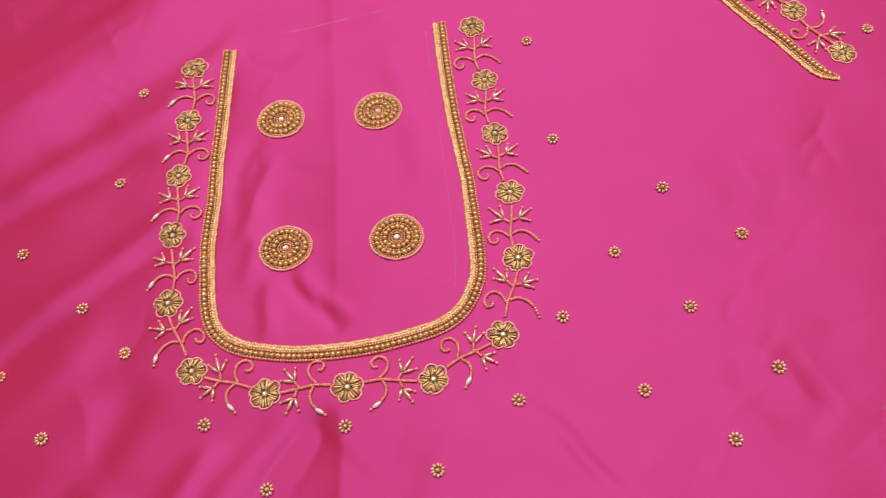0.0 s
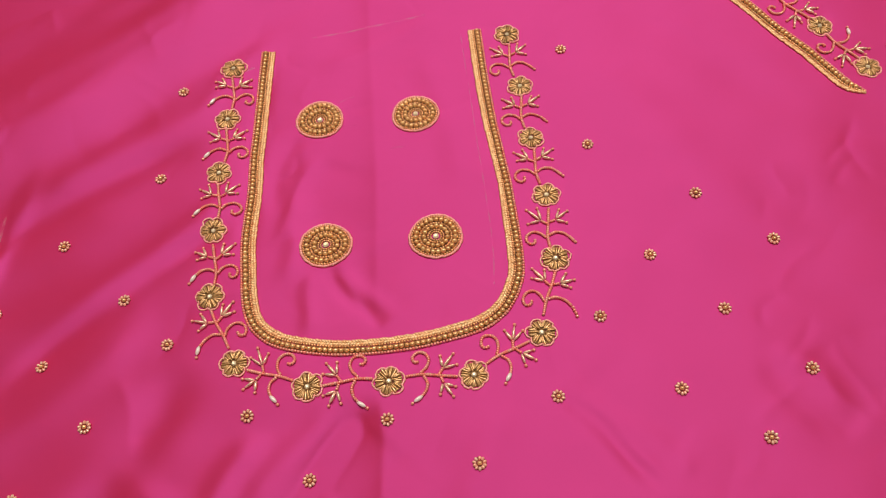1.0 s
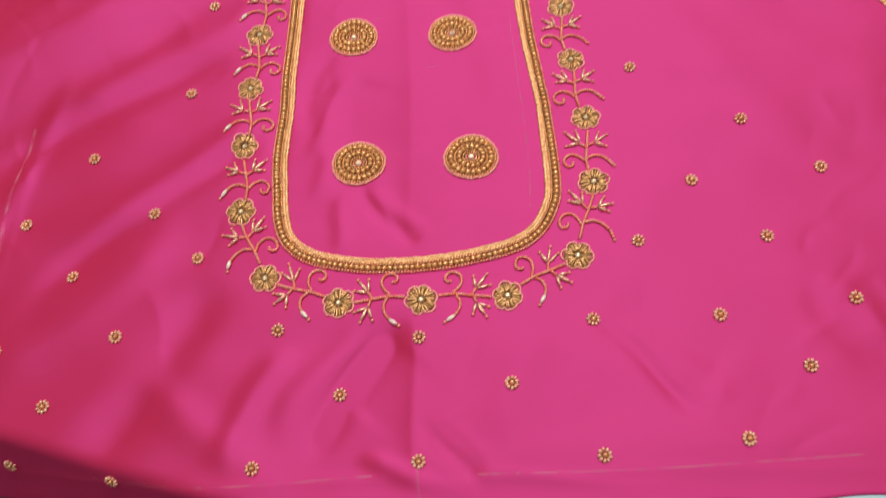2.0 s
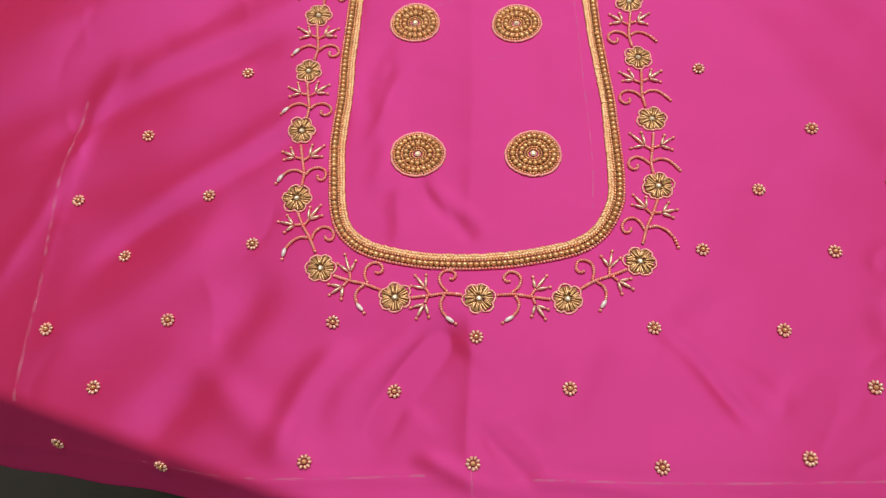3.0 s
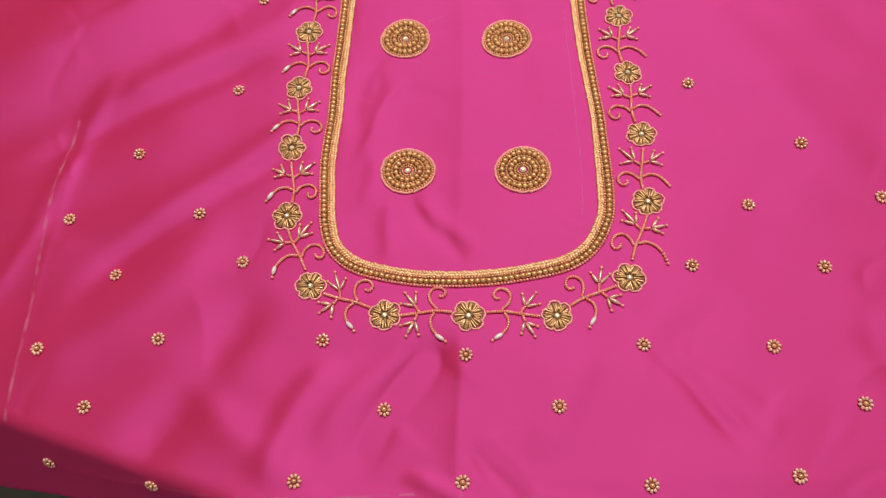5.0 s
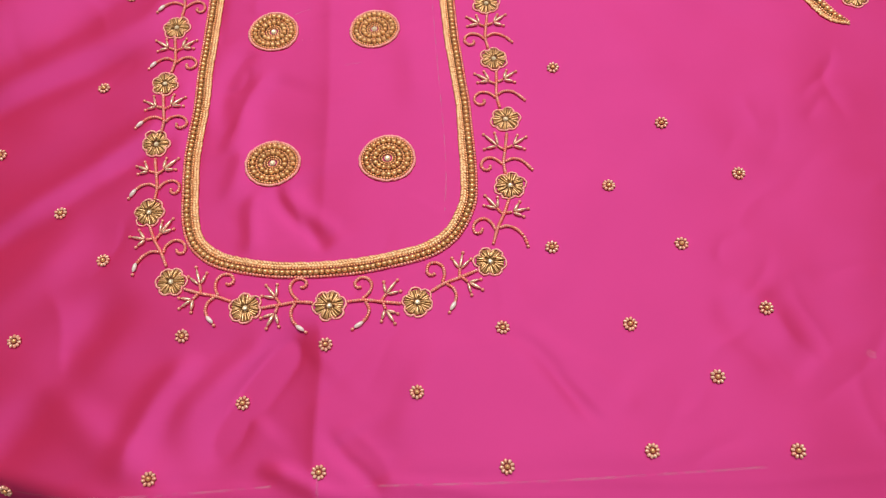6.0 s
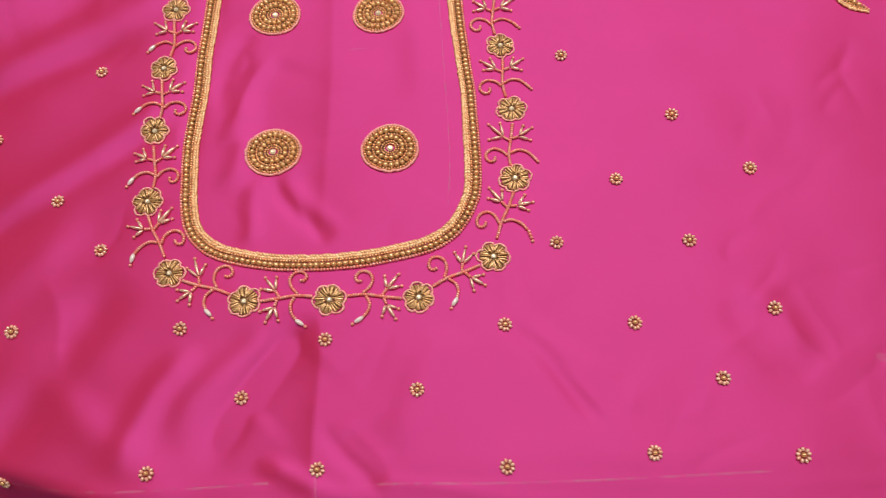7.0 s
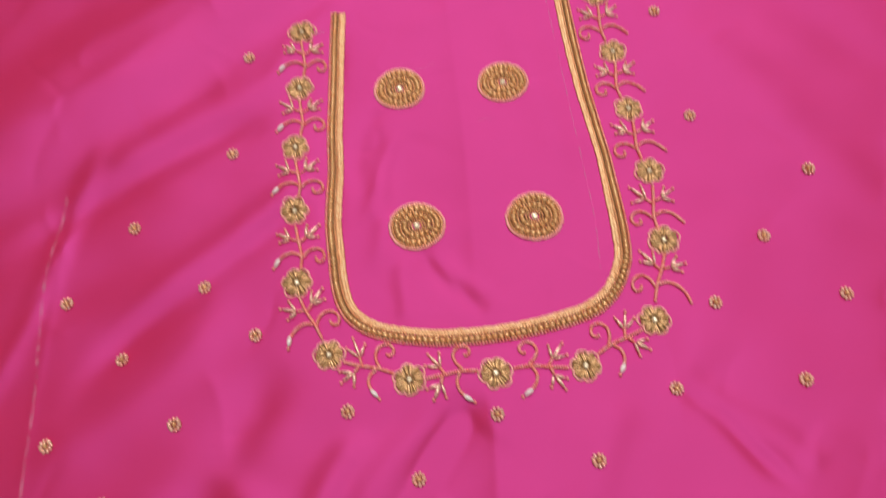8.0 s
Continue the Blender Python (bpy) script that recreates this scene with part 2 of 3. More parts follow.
def seat(x, y, turn=0.0, lift=0.0):
    """Pose of a thing sewn on at x, y (mm), its z along the cloth's normal."""
    p, px, py = cloth_at(x, y), cloth_at(x + 2, y), cloth_at(x, y + 2)
    a, b = Vector(px - p).normalized(), Vector(py - p)
    n = a.cross(b).normalized()
    b = n.cross(a)
    m = Matrix((a, b, n)).transposed().to_4x4()
    return Matrix.Translation(Vector(p) + n * (lift / 1000)) @ m @ Matrix.Rotation(turn, 4, "Z")


def scaled(m, sx, sy, sz):
    return m @ Matrix.Diagonal((sx / 1000, sy / 1000, sz / 1000, 1))


def curve(points, per=14):
    """Catmull-Rom line through points."""
    p = [np.array(q, float) for q in points]
    p = [2 * p[0] - p[1]] + p + [2 * p[-1] - p[-2]]
    out = []
    for i in range(1, len(p) - 2):
        for k in range(per):
            t = k / per
            out.append(0.5 * (2 * p[i] + (p[i + 1] - p[i - 1]) * t + (2 * p[i - 1] - 5 * p[i] + 4 * p[i + 1] - p[i + 2]) * t * t
                              + (3 * p[i] - p[i - 1] - 3 * p[i + 1] + p[i + 2]) * t ** 3))
    out.append(p[-2])
    return np.array(out)


def steps(line, pitch):
    """Points and headings at even steps along a line."""
    seg = np.hypot(*np.diff(line, axis=0).T)
    s = np.concatenate([[0], np.cumsum(seg)])
    n = max(2, int(round(s[-1] / pitch)))
    at = (np.arange(n) + 0.5) * s[-1] / n
    x, y = np.interp(at, s, line[:, 0]), np.interp(at, s, line[:, 1])
    x2, y2 = np.interp(at + 0.3, s, line[:, 0]), np.interp(at + 0.3, s, line[:, 1])
    x1, y1 = np.interp(at - 0.3, s, line[:, 0]), np.interp(at - 0.3, s, line[:, 1])
    return np.stack([x, y, np.arctan2(y2 - y1, x2 - x1)], -1)


def offset(line, d):
    t = np.gradient(line, axis=0)
    t /= np.linalg.norm(t, axis=1)[:, None] + 1e-9
    return line + d * np.stack([-t[:, 1], t[:, 0]], -1)


def ribbon(line, width, lift=0.12):
    a, b = offset(line, width / 2), offset(line, -width / 2)
    va, vb = cloth_at(a[:, 0], a[:, 1]), cloth_at(b[:, 0], b[:, 1])
    n = len(line)
    verts = np.concatenate([va, vb]) + np.array((0, 0, lift / 1000))
    return verts, [(i, i + 1, n + i + 1, n + i) for i in range(n - 1)]


rng = random.Random(4)


def string_of(heap, line, size, pitch, long=0.92, lift=0.45, form=GRAIN):
    for x, y, a in steps(line, pitch):
        k = size * rng.uniform(0.9, 1.08) / 2
        heap.add(form, scaled(seat(x, y, a + rng.uniform(-0.12, 0.12), size * lift), k * long, k, k))


# ---- the room, the table and its cover ----
def structure(name, lo, hi, mat, label):
    return tagged(new(name, box(name, lo, hi, mat)), label, kind="structure")


structure("floor", (-2.0, -2.0, -0.80), (2.4, 2.6, -0.75), FLOOR, "dark olive-grey stone floor")
structure("wall_north", (-2.0, 2.6, -0.75), (2.4, 2.7, 2.45), WALL, "plain cream painted wall")
structure("wall_south", (-2.0, -2.1, -0.75), (2.4, -2.0, 2.45), WALL, "plain cream painted wall")
structure("wall_west", (-2.1, -2.1, -0.75), (-2.0, 2.7, 2.45), WALL, "plain cream painted wall")
structure("wall_east", (2.4, -2.1, -0.75), (2.5, 2.7, 2.45), WALL, "plain cream painted wall")
structure("ceiling", (-2.1, -2.1, 2.45), (2.5, 2.7, 2.55), CEILING, "plain white painted ceiling")

TURN = math.atan2(-0.296, 0.955)


def slab(name, lo, hi, mat, bevel):
    """A bevelled board whose near edge runs along the cover's edge."""
    me = box(name, lo, hi, mat, bevel)
    me.transform(Matrix.Translation((-0.195, -0.127, 0)) @ Matrix.Rotation(TURN, 4, "Z"))
    return me


table = tagged(new("work_table"), "dark wooden work table under a pale blue cover", "table")
part("tabletop", slab("tabletop", (-0.35, 0.004, -0.045), (0.95, 0.85, -0.0090), WOOD, 0.004), table)
for lx in (-0.30, 0.86):
    for ly in (0.06, 0.76):
        part("leg", slab("leg", (lx, ly, -0.75), (lx + 0.05, ly + 0.05, -0.045), WOOD, 0.003), table)
cover = tagged(new("table_cover", slab("table_cover", (-0.354, 0.0, -0.0085), (0.954, 0.854, -0.0035), COVER, 0.002)),
               "pale blue plastic sheet covering the work table", "table cover")

# ---- the embroidered cloth ----
blouse = tagged(new("blouse_fabric"), "shot pink and red silk blouse piece with gold bead embroidery", "fabric")


def cloth_mesh():
    xs, ys = np.arange(-380, 421, 1.5), np.arange(-173.5, 381, 1.5)
    gx, gy = np.meshgrid(xs, ys)
    hem = np.clip((-140 - gy) / 30, 0, 1)
    gy = gy - hem * 6 * (1 - smooth((gx + 4) / 9)) + hem * (0.8 * np.sin(gx / 31.0) + 0.8 * np.sin(gx / 9.0) + 2.0 * smooth((gx - 40) / 90))
    verts = cloth_at(gx, gy).reshape(-1, 3)
    w, h = len(xs), len(ys)
    i = (np.arange(h - 1)[:, None] * w + np.arange(w - 1)[None]).reshape(-1)
    faces = np.stack([i, i + 1, i + w + 1, i + w], -1)
    me = bpy.data.meshes.new("cloth")
    me.from_pydata(verts.tolist(), [], faces.tolist())
    me.materials.append(SILK)
    me.polygons.foreach_set("use_smooth", [True] * len(me.polygons))
    weave = me.uv_layers.new(name="weave")
    flat = np.stack([gx, gy], -1).reshape(-1, 2) / 1000
    weave.data.foreach_set("uv", flat[faces.reshape(-1)].reshape(-1))
    return me


cloth = part("cloth", cloth_mesh(), blouse, "crumpled shot pink and red silk")
thick = cloth.modifiers.new("thickness", "SOLIDIFY")
thick.thickness, thick.offset = 0.0004, -1.0

# bead meshes that many pieces share
BEAD_ME = mesh_of("bead", BALL[0] * 0.001, BALL[1], GOLD)


def beads_round(parent, line_steps, size):
    for x, y, a in line_steps:
        k = size / 2 * rng.uniform(0.93, 1.06)
        m = seat(x, y, a, k * 0.85)
        part("bead", BEAD_ME, parent, at=m @ Matrix.Diagonal((k * 0.97, k, k * 0.95, 1)))


def stitches(heap, line, width, pitch, thick=0.5, lean=0.5, side=1):
    """Slanted chain stitches packed along a line."""
    for x, y, a in steps(line, pitch):
        x, y = x + rng.uniform(-0.16, 0.16), y + rng.uniform(-0.16, 0.16)
        heap.add(GRAIN, scaled(seat(x, y, a + side * (lean + rng.uniform(-0.25, 0.25)), thick * rng.uniform(0.5, 1.0)), width * rng.uniform(0.55, 0.7), pitch * 0.6, thick * rng.uniform(0.8, 1.25)))


PAD = metal("couched_thread_pad", (0.28, 0.14, 0.05), (0.44, 0.25, 0.10), 0.55, 0.4)


def border(name, label, centre, inner, zari_rows, taper=0.0):
    """A band of beads and zari stitches; inner: +1 where the zari edge lies to the line's left."""
    run = np.concatenate([[0], np.cumsum(np.hypot(*np.diff(centre, axis=0).T))])
    slim = (np.clip(run / taper, 0, 1) ** 0.6 if taper else np.ones(len(run)))[:, None]
    zari = Heap()
    for d, side in zari_rows:
        thin = 1 - 0.28 * smooth((centre[:, :1] - 58) / 8) * smooth((centre[:, 1:] + 10) / 40) * smooth((150 - centre[:, :1]) / 20)
        stitches(zari, offset(centre, inner * d * slim * thin), 2.2, 1.5, 0.6, 0.6, side)
    band = part(name, zari.mesh("zari_band", ZARI), blouse, label)
    pad = Heap()
    for d in (-2.9, -1.75, -0.6):
        stitches(pad, offset(centre, inner * d * slim), 1.3, 1.0, 0.35, 0.3)
    part("thread_pad", pad.mesh("thread_pad", PAD), band)
    for d, mat, size, pname in ((-3.9, COPPER, 1.65, "edge_piping"), (0.45, SEED, 1.5, "inner_piping")):
        heap = Heap()
        string_of(heap, offset(centre, inner * d * slim), size, size * 0.93)
        part(pname, heap.mesh(pname, mat), band)
    beads_round(band, steps(offset(centre, inner * -1.75 * slim)[6 if taper else 0:], 2.7), 2.75)
    return band


NECK = [(-66, 138), (-67.2, 115), (-68.2, 85), (-69.2, 58), (-69, 36), (-70, 20), (-70.4, 4), (-69, -14), (-68, -26), (-66, -35.4), (-63, -42), (-59.3, -46.2), (-54.6, -49.8), (-46.4, -53.3),
        (-34, -56.1), (-21.5, -57.8), (-5.5, -58.3), (4.3, -58), (17.6, -56.8), (30.8, -54.7), (43.8, -51.7), (52, -48.4), (59, -43), (63.6, -36.6), (66.6, -30), (68.4, -24), (69, -12), (68.5, 2.6), (67.7, 17),
        (67, 31), (65.4, 45), (64.2, 57), (62.5, 73), (61.4, 90), (60.2, 113), (59.2, 142.5)]
SLEEVE = [(273.5, 71.6), (264.6, 77.2), (257.2, 88.5), (249.8, 101.8), (242.2, 113), (234.2, 125.4), (226, 139.8), (213, 161), (197, 187)]
border("neck_border", "gold bead and zari thread neckline band", curve(NECK), 1, ((1.75, 1), (3.05, -1)))
border("sleeve_border", "gold bead and zari thread sleeve band", curve(SLEEVE), 1, ((1.9, 1), (2.9, -1)), 13)


def medallion(x, y, size):
    """A round of concentric bead rings about a crystal."""
    k = size / 28.4

    def ring(r, wob=0.0):
        a = np.linspace(0, 2 * math.pi, 90)
        rr = r * k * (1 + 0.02 * np.sin(3 * a + x))
        return np.stack([x + rr * np.cos(a), y + 0.93 * rr * np.sin(a)], -1)
    zari = Heap()
    stitches(zari, ring(13.6), 1.6, 1.15, 0.7, 0.6)
    body = part("medallion", zari.mesh("medallion_rim", PEACH), blouse, "round gold bead medallion with a crystal centre")
    pad = Heap()
    for r in (12.6, 11.4, 10.2, 9.0, 7.8, 6.6, 5.4, 4.2, 3.0):
        stitches(pad, ring(r), 1.4, 1.0, 0.3, 0.3)
    part("thread_pad", pad.mesh("thread_pad", PAD), body)
    for r, size_b, mat in ((12.35, 1.5, SEED), (8.3, 1.5, SEED), (4.1, 1.35, SEED), (2.75, 1.2, SEED)):
        heap = Heap()
        string_of(heap, ring(r), size_b, size_b * 0.95)
        part("seed_bead_ring", heap.mesh("seed_bead_ring", mat), body)
    beads_round(body, steps(ring(10.35), 2.75), 2.75)
    beads_round(body, steps(ring(6.2), 2.6), 2.6)
    part("crystal", CRYSTAL_ME, body, "clear cut crystal", seat(x, y, rng.uniform(0, 3), 0.3) @ Matrix.Scale(0.68, 4))


def crystal_mesh():
    """A round stone with a flat table and eight facets."""
    verts, faces = [], []
    for r, z in ((2.3, 0.0), (2.5, 0.7), (1.2, 1.7)):
        verts += [(r * math.cos(math.pi * k / 4) / 1000, r * math.sin(math.pi * k / 4) / 1000, z / 1000) for k in range(8)]
    for i in (0, 8):
        faces += [(i + k, i + (k + 1) % 8, i + 8 + (k + 1) % 8, i + 8 + k) for k in range(8)]
    faces += [tuple(range(16, 24)), tuple(reversed(range(8)))]
    return mesh_of("crystal", verts, faces, CRYSTAL, False)


CRYSTAL_ME = crystal_mesh()
for x, y, d in ((-34, 83.6, 27.6), (21.3, 81.9, 27.4), (-29.4, 1, 28.4), (28.9, 0.3, 28.6)):
    medallion(x, y, d)


def petal_mesh(seed):
    """Five pipe beads laid side by side, fanning out from the flower's heart."""
    r, heap = random.Random(seed), Heap()
    for k in range(5):
        a, shift = (k - 2) * 0.13 + r.uniform(-0.07, 0.07), (k - 2) * 0.5
        near, far = 1.6 + 0.5 * abs(k - 2) + r.uniform(-0.2, 0.8), 6.3 + (0.0, 0.7, 1.0, 0.7, 0.0)[k] + r.uniform(-0.6, 0.3)
        mid, half = (near + far) / 2, (far - near) / 2
        m = Matrix.Rotation(a, 4, "Z") @ Matrix.Translation((mid / 1000, shift / 1000, (0.75 + r.uniform(-0.15, 0.45)) / 1000)) @ Matrix.Rotation(r.uniform(-0.08, 0.2), 4, "Y")
        heap.add(PIPE_FORM, scaled(m, half, 0.49, 0.56))
    return heap.mesh("petal", PIPE)


PETALS = [petal_mesh(s) for s in range(5)]


def flower(x, y, size, turn):
    k = size / 16.4
    a = np.linspace(0, 2 * math.pi, 121)
    r = k * (6.2 + 1.8 * np.abs(np.cos(3 * (a - turn))) ** 0.55 + 0.35 * np.sin(2 * a + x) + 0.2 * np.sin(5 * a + y))
    rim = np.stack([x + r * np.cos(a), y + r * np.sin(a)], -1)
    heap = Heap()
    stitches(heap, rim, 1.75, 0.85, 0.5, 0.14)
    body = part("flower", heap.mesh("flower_outline", PEACH), blouse, "six-petalled flower of olive-gold pipe beads")
    pad = Heap()
    for ring_r in (1.5, 2.9, 4.3, 5.5, 6.3):
        stitches(pad, np.stack([x + ring_r * k * np.cos(a), y + ring_r * k * np.sin(a)], -1), 1.5, 1.3, 0.3, 0.3)
    part("thread_pad", pad.mesh("thread_pad", PAD), body)
    for i in range(6):
        part("petal", PETALS[rng.randrange(5)], body, at=seat(x, y, turn + i * math.pi / 3) @ Matrix.Scale(k, 4))
    part("crystal", CRYSTAL_ME, body, "clear cut crystal", seat(x, y, turn, 0.6) @ Matrix.Scale(0.5, 4))


LEFT_CHAIN = [(-86.8, 126.3), (-88, 89), (-90, 51.7), (-90.1, 14.6), (-88.6, -24.8), (-73.4, -62.1), (-36.9, -76.8), (2.4, -76.9)]
RIGHT_CHAIN = [(78.8, 136.5), (82.6, 96), (84.9, 58.7), (89.1, 20.6), (89.2, -18), (77.6, -57.9), (43.2, -76.8), (2.4, -76.9)]
SLEEVE_CHAIN = [(279.8, 88.8), (262.2, 122.4), (241, 156), (220, 189)]
# how each sprig's stem strays: along (share of its length) and towards the band (mm)
LEFT_STRAY = [(0, 0.2), (0.01, 0.8), (0.05, 0.7), (0.05, 0.6), (-0.02, -2.7), (0, -1.7), (0, 0)]
RIGHT_STRAY = [(0.02, 0.6), (0.01, 0.8), (0.01, 0.1), (0.06, 0.2), (-0.03, -1.7), (0, -0.6), (0, -0.2)]
SLEEVE_STRAY = [(0, 0), (0, 0.4), (0, -0.3)]
for x, y in LEFT_CHAIN + RIGHT_CHAIN[:-1] + SLEEVE_CHAIN:
    flower(x, y, rng.uniform(14.7, 15.7), rng.uniform(0, 1.05))


def leaf_mesh():
    heap = Heap()
    heap.add(RICE_FORM, Matrix.Translation((0.0022, 0, 0.0008)) @ Matrix.Diagonal((0.0025, 0.00092, 0.0009, 1)))
    return heap.mesh("leaf", CHAMPAGNE)


LEAF = leaf_mesh()
LEAF_TIP = mesh_of("tip_bead", GRAIN[0] * 0.0009, GRAIN[1], COPPER)
STEM_BEAD = mesh_of("seed_bead", GRAIN[0] * 0.001, GRAIN[1], metal("copper_stem_bead", (1.0, 0.30, 0.24), (1.0, 0.48, 0.39), 0.25, 0.22, False))
PEARL = metal("pearl_white_bead", (0.92, 0.80, 0.76), (0.98, 0.90, 0.86), 0.22, 0.1)
BUGLE = mesh_of("bugle_bead", RICE_FORM[0] * np.array((0.0025, 0.0011, 0.001)), RICE_FORM[1], PEARL)


def sprig(a, b, inner, stray, reach, pale):
    """A beaded stem from flower a to flower b, with two sprays of leaves, a curl on the inner side and a tendril on the outer."""
    a, b = np.array(a, float), np.array(b, float)
    d = np.linalg.norm(b - a)
    u = (b - a) / d
    v = inner * np.array((-u[1], u[0]))

    def at(s, w):
        k = math.sin(math.pi * min(max(s, 0.1), 0.9))
        return a + u * ((s + stray[0] * k) * d) + v * (w + stray[1] * k)
    jig = [rng.uniform(-0.5, 0.5) for _ in range(10)]
    stem = curve([at(0.19, -0.2), at(0.4, 1.0), at(0.6, 2.2), at(0.8, 1.7)])
    body = part("sprig", mesh_of("stem_thread", *ribbon(stem, 0.7, 0.5), PEACH), blouse, "copper bead sprig with champagne bead leaves")
    curl = curve([at(0.625, 3.0), at(0.55, 5.8 + jig[0]), at(0.52, 9.8 + jig[1]), at(0.565, 13.0 + jig[1]), at(0.65, 13.8 + jig[1]), at(0.715, 11.6 + jig[2]), at(0.695, 9.2 + jig[2]), at(0.64, 9.1 + jig[2])])
    tendril = curve([at(0.59, 1.4), at(0.548, -2.0), at(0.565, -0.5 * reach + jig[3]), at(0.62, -0.75 * reach)])
    stalks = [curve([at(0.41, 1.5), at(0.385, 3.2), at(0.355, 4.8)]), curve([at(0.385, 0.2), at(0.375, -1.2), at(0.36, -2.7)])]
    for line, size in ((stem, 1.85), (curl, 1.8), (tendril, 1.8), (stalks[0], 1.7), (stalks[1], 1.7)):
        for x, y, ang in steps(line, 1.12):
            k = size / 2 * rng.uniform(0.9, 1.06)
            part("seed_bead", STEM_BEAD, body, at=seat(x, y, ang + rng.uniform(-0.2, 0.2), 0.75) @ Matrix.Diagonal((k * 0.8, k, k, 1)))
    p, q = at(0.625, -0.78 * reach), at(0.70 + 0.02 * jig[4], -reach + 0.6)
    ang = math.atan2(*(q - p)[::-1])
    if pale:
        part("bugle_bead", BUGLE, body, "pale pearl-white bead", seat(*((p + q) / 2), ang, 0.85))
    else:
        for k in (0.2, 0.6, 1.0):
            part("seed_bead", STEM_BEAD, body, at=seat(*(p + (q - p) * k), ang, 0.75) @ Matrix.Diagonal((0.85, 0.95, 0.9, 1)))
    q = at(0.735 + 0.02 * jig[4], -reach - 0.4)
    part("tip_bead", LEAF_TIP, body, at=seat(*q, 0, 0.6))
    for s0, w0, s1, w1 in ((0.345, 5.4, 0.215, 11.4), (0.365, 5.6, 0.375, 11.0), (0.335, 4.6, 0.19, 5.8),
                           (0.345, -3.4, 0.205, -5.2), (0.345, -3.9, 0.25, -10.0), (0.37, -3.5, 0.405, -8.8)):
        p, q = at(s0, w0), at(s1 + rng.uniform(-0.02, 0.02), w1 + rng.uniform(-0.5, 0.5))
        ang, n = math.atan2(*(q - p)[::-1]), np.linalg.norm(q - p)
        part("leaf", LEAF, body, at=seat(*p, ang, 0.1) @ Matrix.Diagonal(((n - 0.9) / 4.7, rng.uniform(0.8, 1.0), 1.05, 1)))
        part("tip_bead", LEAF_TIP, body, at=seat(*q, ang, 0.6))


for chain, inner, strays in ((LEFT_CHAIN, 1, LEFT_STRAY), (RIGHT_CHAIN, -1, RIGHT_STRAY), (SLEEVE_CHAIN, 1, SLEEVE_STRAY)):
    for i, (p, q) in enumerate(zip(chain, chain[1:])):
        sprig(p, q, inner, strays[i], 11.0 + rng.uniform(-0.3, 0.9) + (2.5 if strays[i][1] < -1.5 and i == 4 else 0), inner > 0 and i != 5 or i > 4)

# ---- scattered small bead rosettes ----
ROSETTES = [(-116.0, 111.9), (-123.0, 51.1), (-170.6, 11.6), (-133.4, -23.1), (-108.0, -49.5), (-170.8, -56.1), (-143.4, -88.8), (-65.2, -89.1), (1.3, -95.6), (-35.2, -120.5), (42.7, -119.1), (81.7, -90.3), (107.0, -51.8), (139.0, -90.9), (173.9, -116.4), (200.5, -85.8), (167.5, -52.4), (137.1, -19.8), (166.9, 14.1), (200.2, -16.3), (115.5, 51.3), (109.4, 120.8), (-200.6, -25.7), (-200.0, -94.5), (-172.5, -121.4), (-139.0, -157.5), (-72.3, -152.6), (0.5, -151.9), (80.4, -151.8), (141.6, -147.2), (202.0, -148.9), (297.8, 103.1), (-197.0, -153.0)]
SEED_ME = mesh_of("seed_bead", GRAIN[0] * 0.001, GRAIN[1], metal("copper_gold_bead", (1.0, 0.49, 0.36), (1.0, 0.69, 0.52), 0.24, 0.25, False))


# dark maroon of the rosette pad: shade round and between the beads, as colour
MAROON_SHADE = plain("maroon_shade_pad", (0.30, 0.05, 0.06), (0.40, 0.08, 0.08), 0.8, 400)


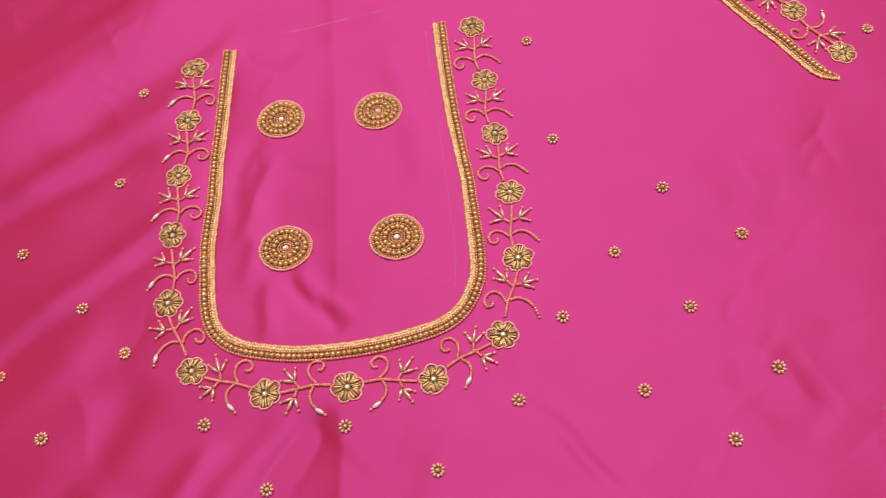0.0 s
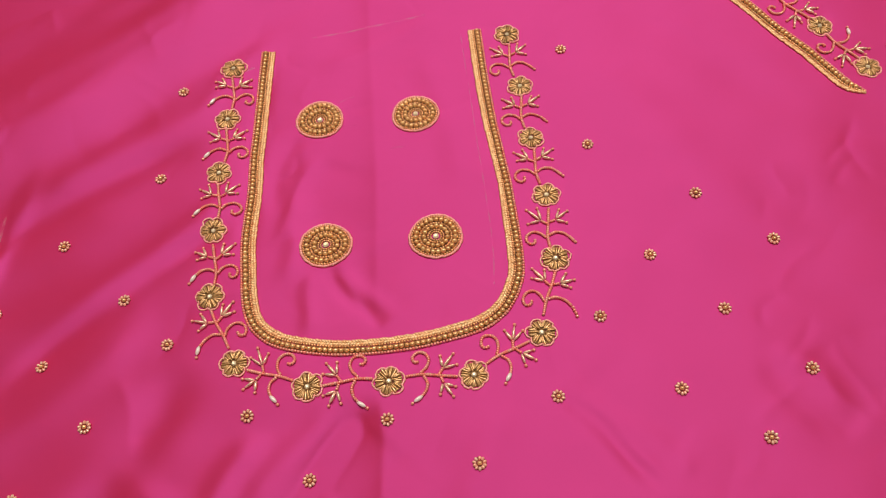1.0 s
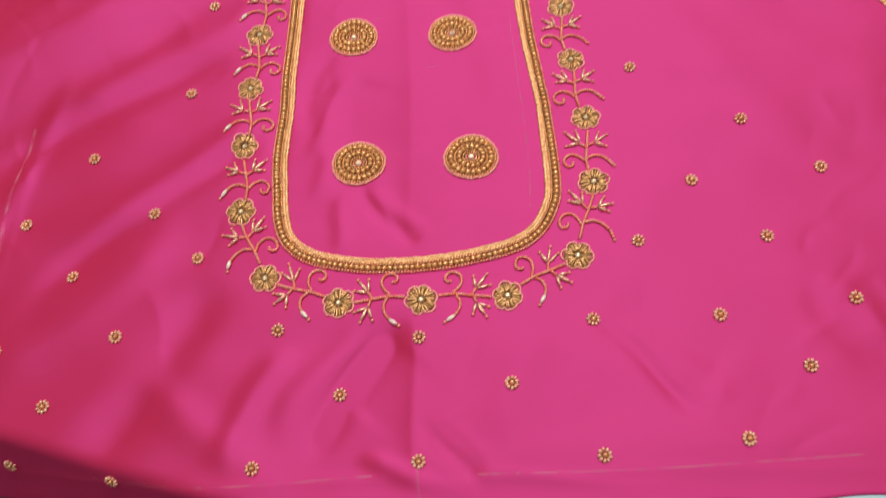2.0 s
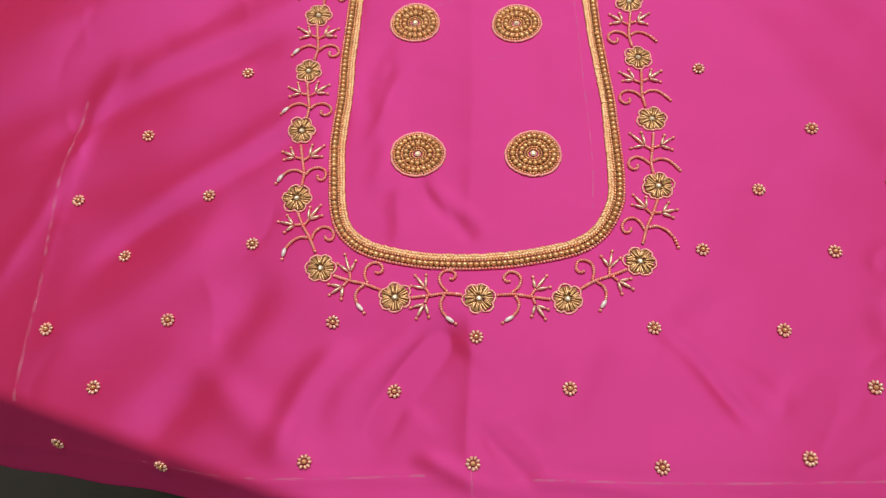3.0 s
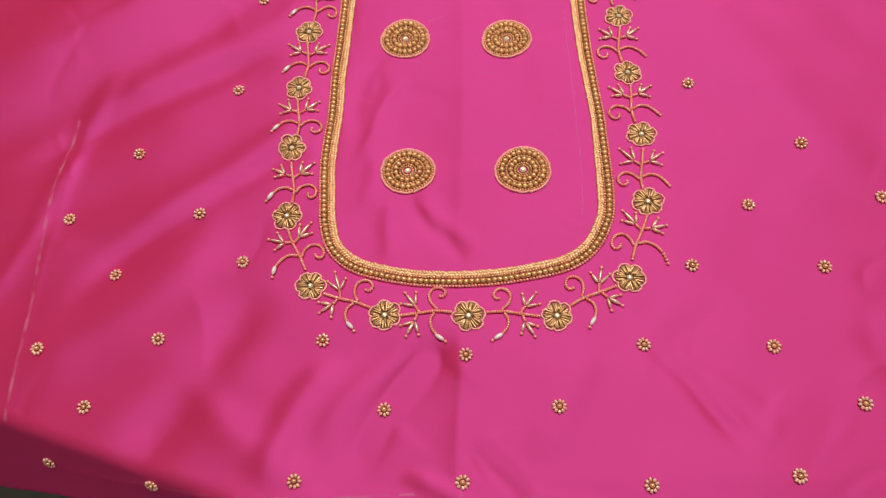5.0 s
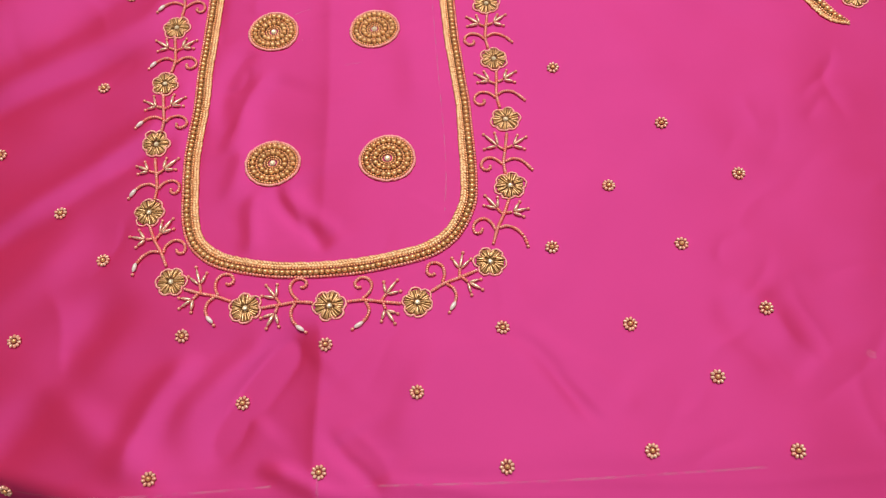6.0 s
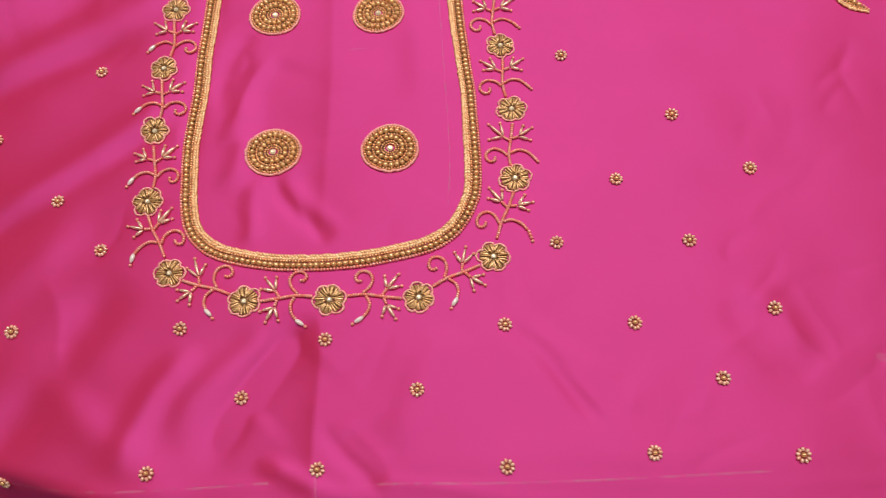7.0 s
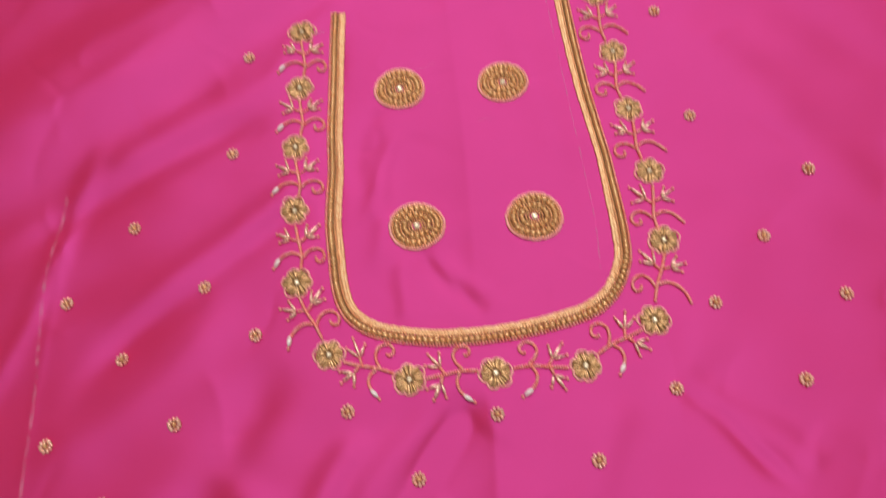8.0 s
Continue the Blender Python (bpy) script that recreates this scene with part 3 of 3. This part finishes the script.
def rosette(x, y):
    base = Heap()
    # pad set wide, so its dark rim stands in for the beads' contact shade
    base.add(BALL, scaled(seat(x, y, 0, 0.1), 3.1, 3.1, 0.3))
    body = part("bead_rosette", base.mesh("thread_pad", MAROON_SHADE), blouse, "small round rosette of gold beads")
    part("bead", BEAD_ME, body, at=seat(x, y, 0, 1.0) @ Matrix.Scale(1.1, 4))
    n, t0 = rng.choice((9, 9, 10)), rng.uniform(0, 1)
    for i in range(n):
        a = t0 + 2 * math.pi * i / n + rng.uniform(-0.06, 0.06)
        r = 2.4 + rng.uniform(-0.12, 0.15)
        m = seat(x + r * math.cos(a), y + r * math.sin(a), a, 0.7)
        part("seed_bead", SEED_ME, body, at=m @ Matrix.Diagonal((1.0, 0.82, 0.85, 1)))


for x, y in ROSETTES:
    rosette(x, y)

# ---- chalk marks and stray threads ----
CHALK_LINES = [([(-208, 34), (-211, 5), (-212.5, -23), (-209, -84), (-209, -128)], 1.7), ([(-150, -157), (-87, -160), (-20, -157)], 1.1), ([(20, -158), (100, -158), (190, -155)], 1.1),
               ([(51, 140), (55, 60), (58, 0), (57, -30)], 0.8), ([(-40, 148), (-10, 152), (30, 158)], 1.4), ([(-80, 124), (-77.4, 125.4), (-73, 127)], 1.6), ([(-18, 77), (-15.5, 78), (-13, 78)], 0.9), ([(6, 59), (10, 60), (15, 60)], 1.0), ([(-24, 95), (-14, 99)], 0.7), ([(0, -154), (0.5, -170)], 1.2), ([(240.5, -107), (242, -108.5), (244, -109)], 3.2)]
for pts, w in CHALK_LINES:
    part("chalk_mark", mesh_of("chalk_mark", *ribbon(curve(pts, 24), w), CHALK), blouse, "faint pale chalk line")


def loose_thread(points):
    line = curve(points, 10)
    verts, faces = [], []
    for i, (x, y, z) in enumerate(line):
        for k in range(5):
            a = 2 * math.pi * k / 5
            verts.append((x / 1000 + 0.00016 * math.cos(a), y / 1000 + 0.00016 * math.cos(a + 1.2), z / 1000 + 0.00016 * math.sin(a)))
    for i in range(len(line) - 1):
        faces += [(i * 5 + k, i * 5 + (k + 1) % 5, i * 5 + 5 + (k + 1) % 5, i * 5 + 5 + k) for k in range(5)]
    return tagged(new("loose_thread", mesh_of("loose_thread", verts, faces, THREAD)), "thin dark purple thread end on the pale blue cover", "thread")


loose_thread([(68, -168, -3.2), (74, -173, -3.1), (82, -177, -3.2), (92, -179, -3.2), (102, -177, -3.2), (110, -173, -3.1), (118, -168, -3.2)])
loose_thread([(8, -168, -3.2), (16, -174, -3.1), (30, -175.5, -3.2), (44, -173, -3.1), (52, -168, -3.2)])
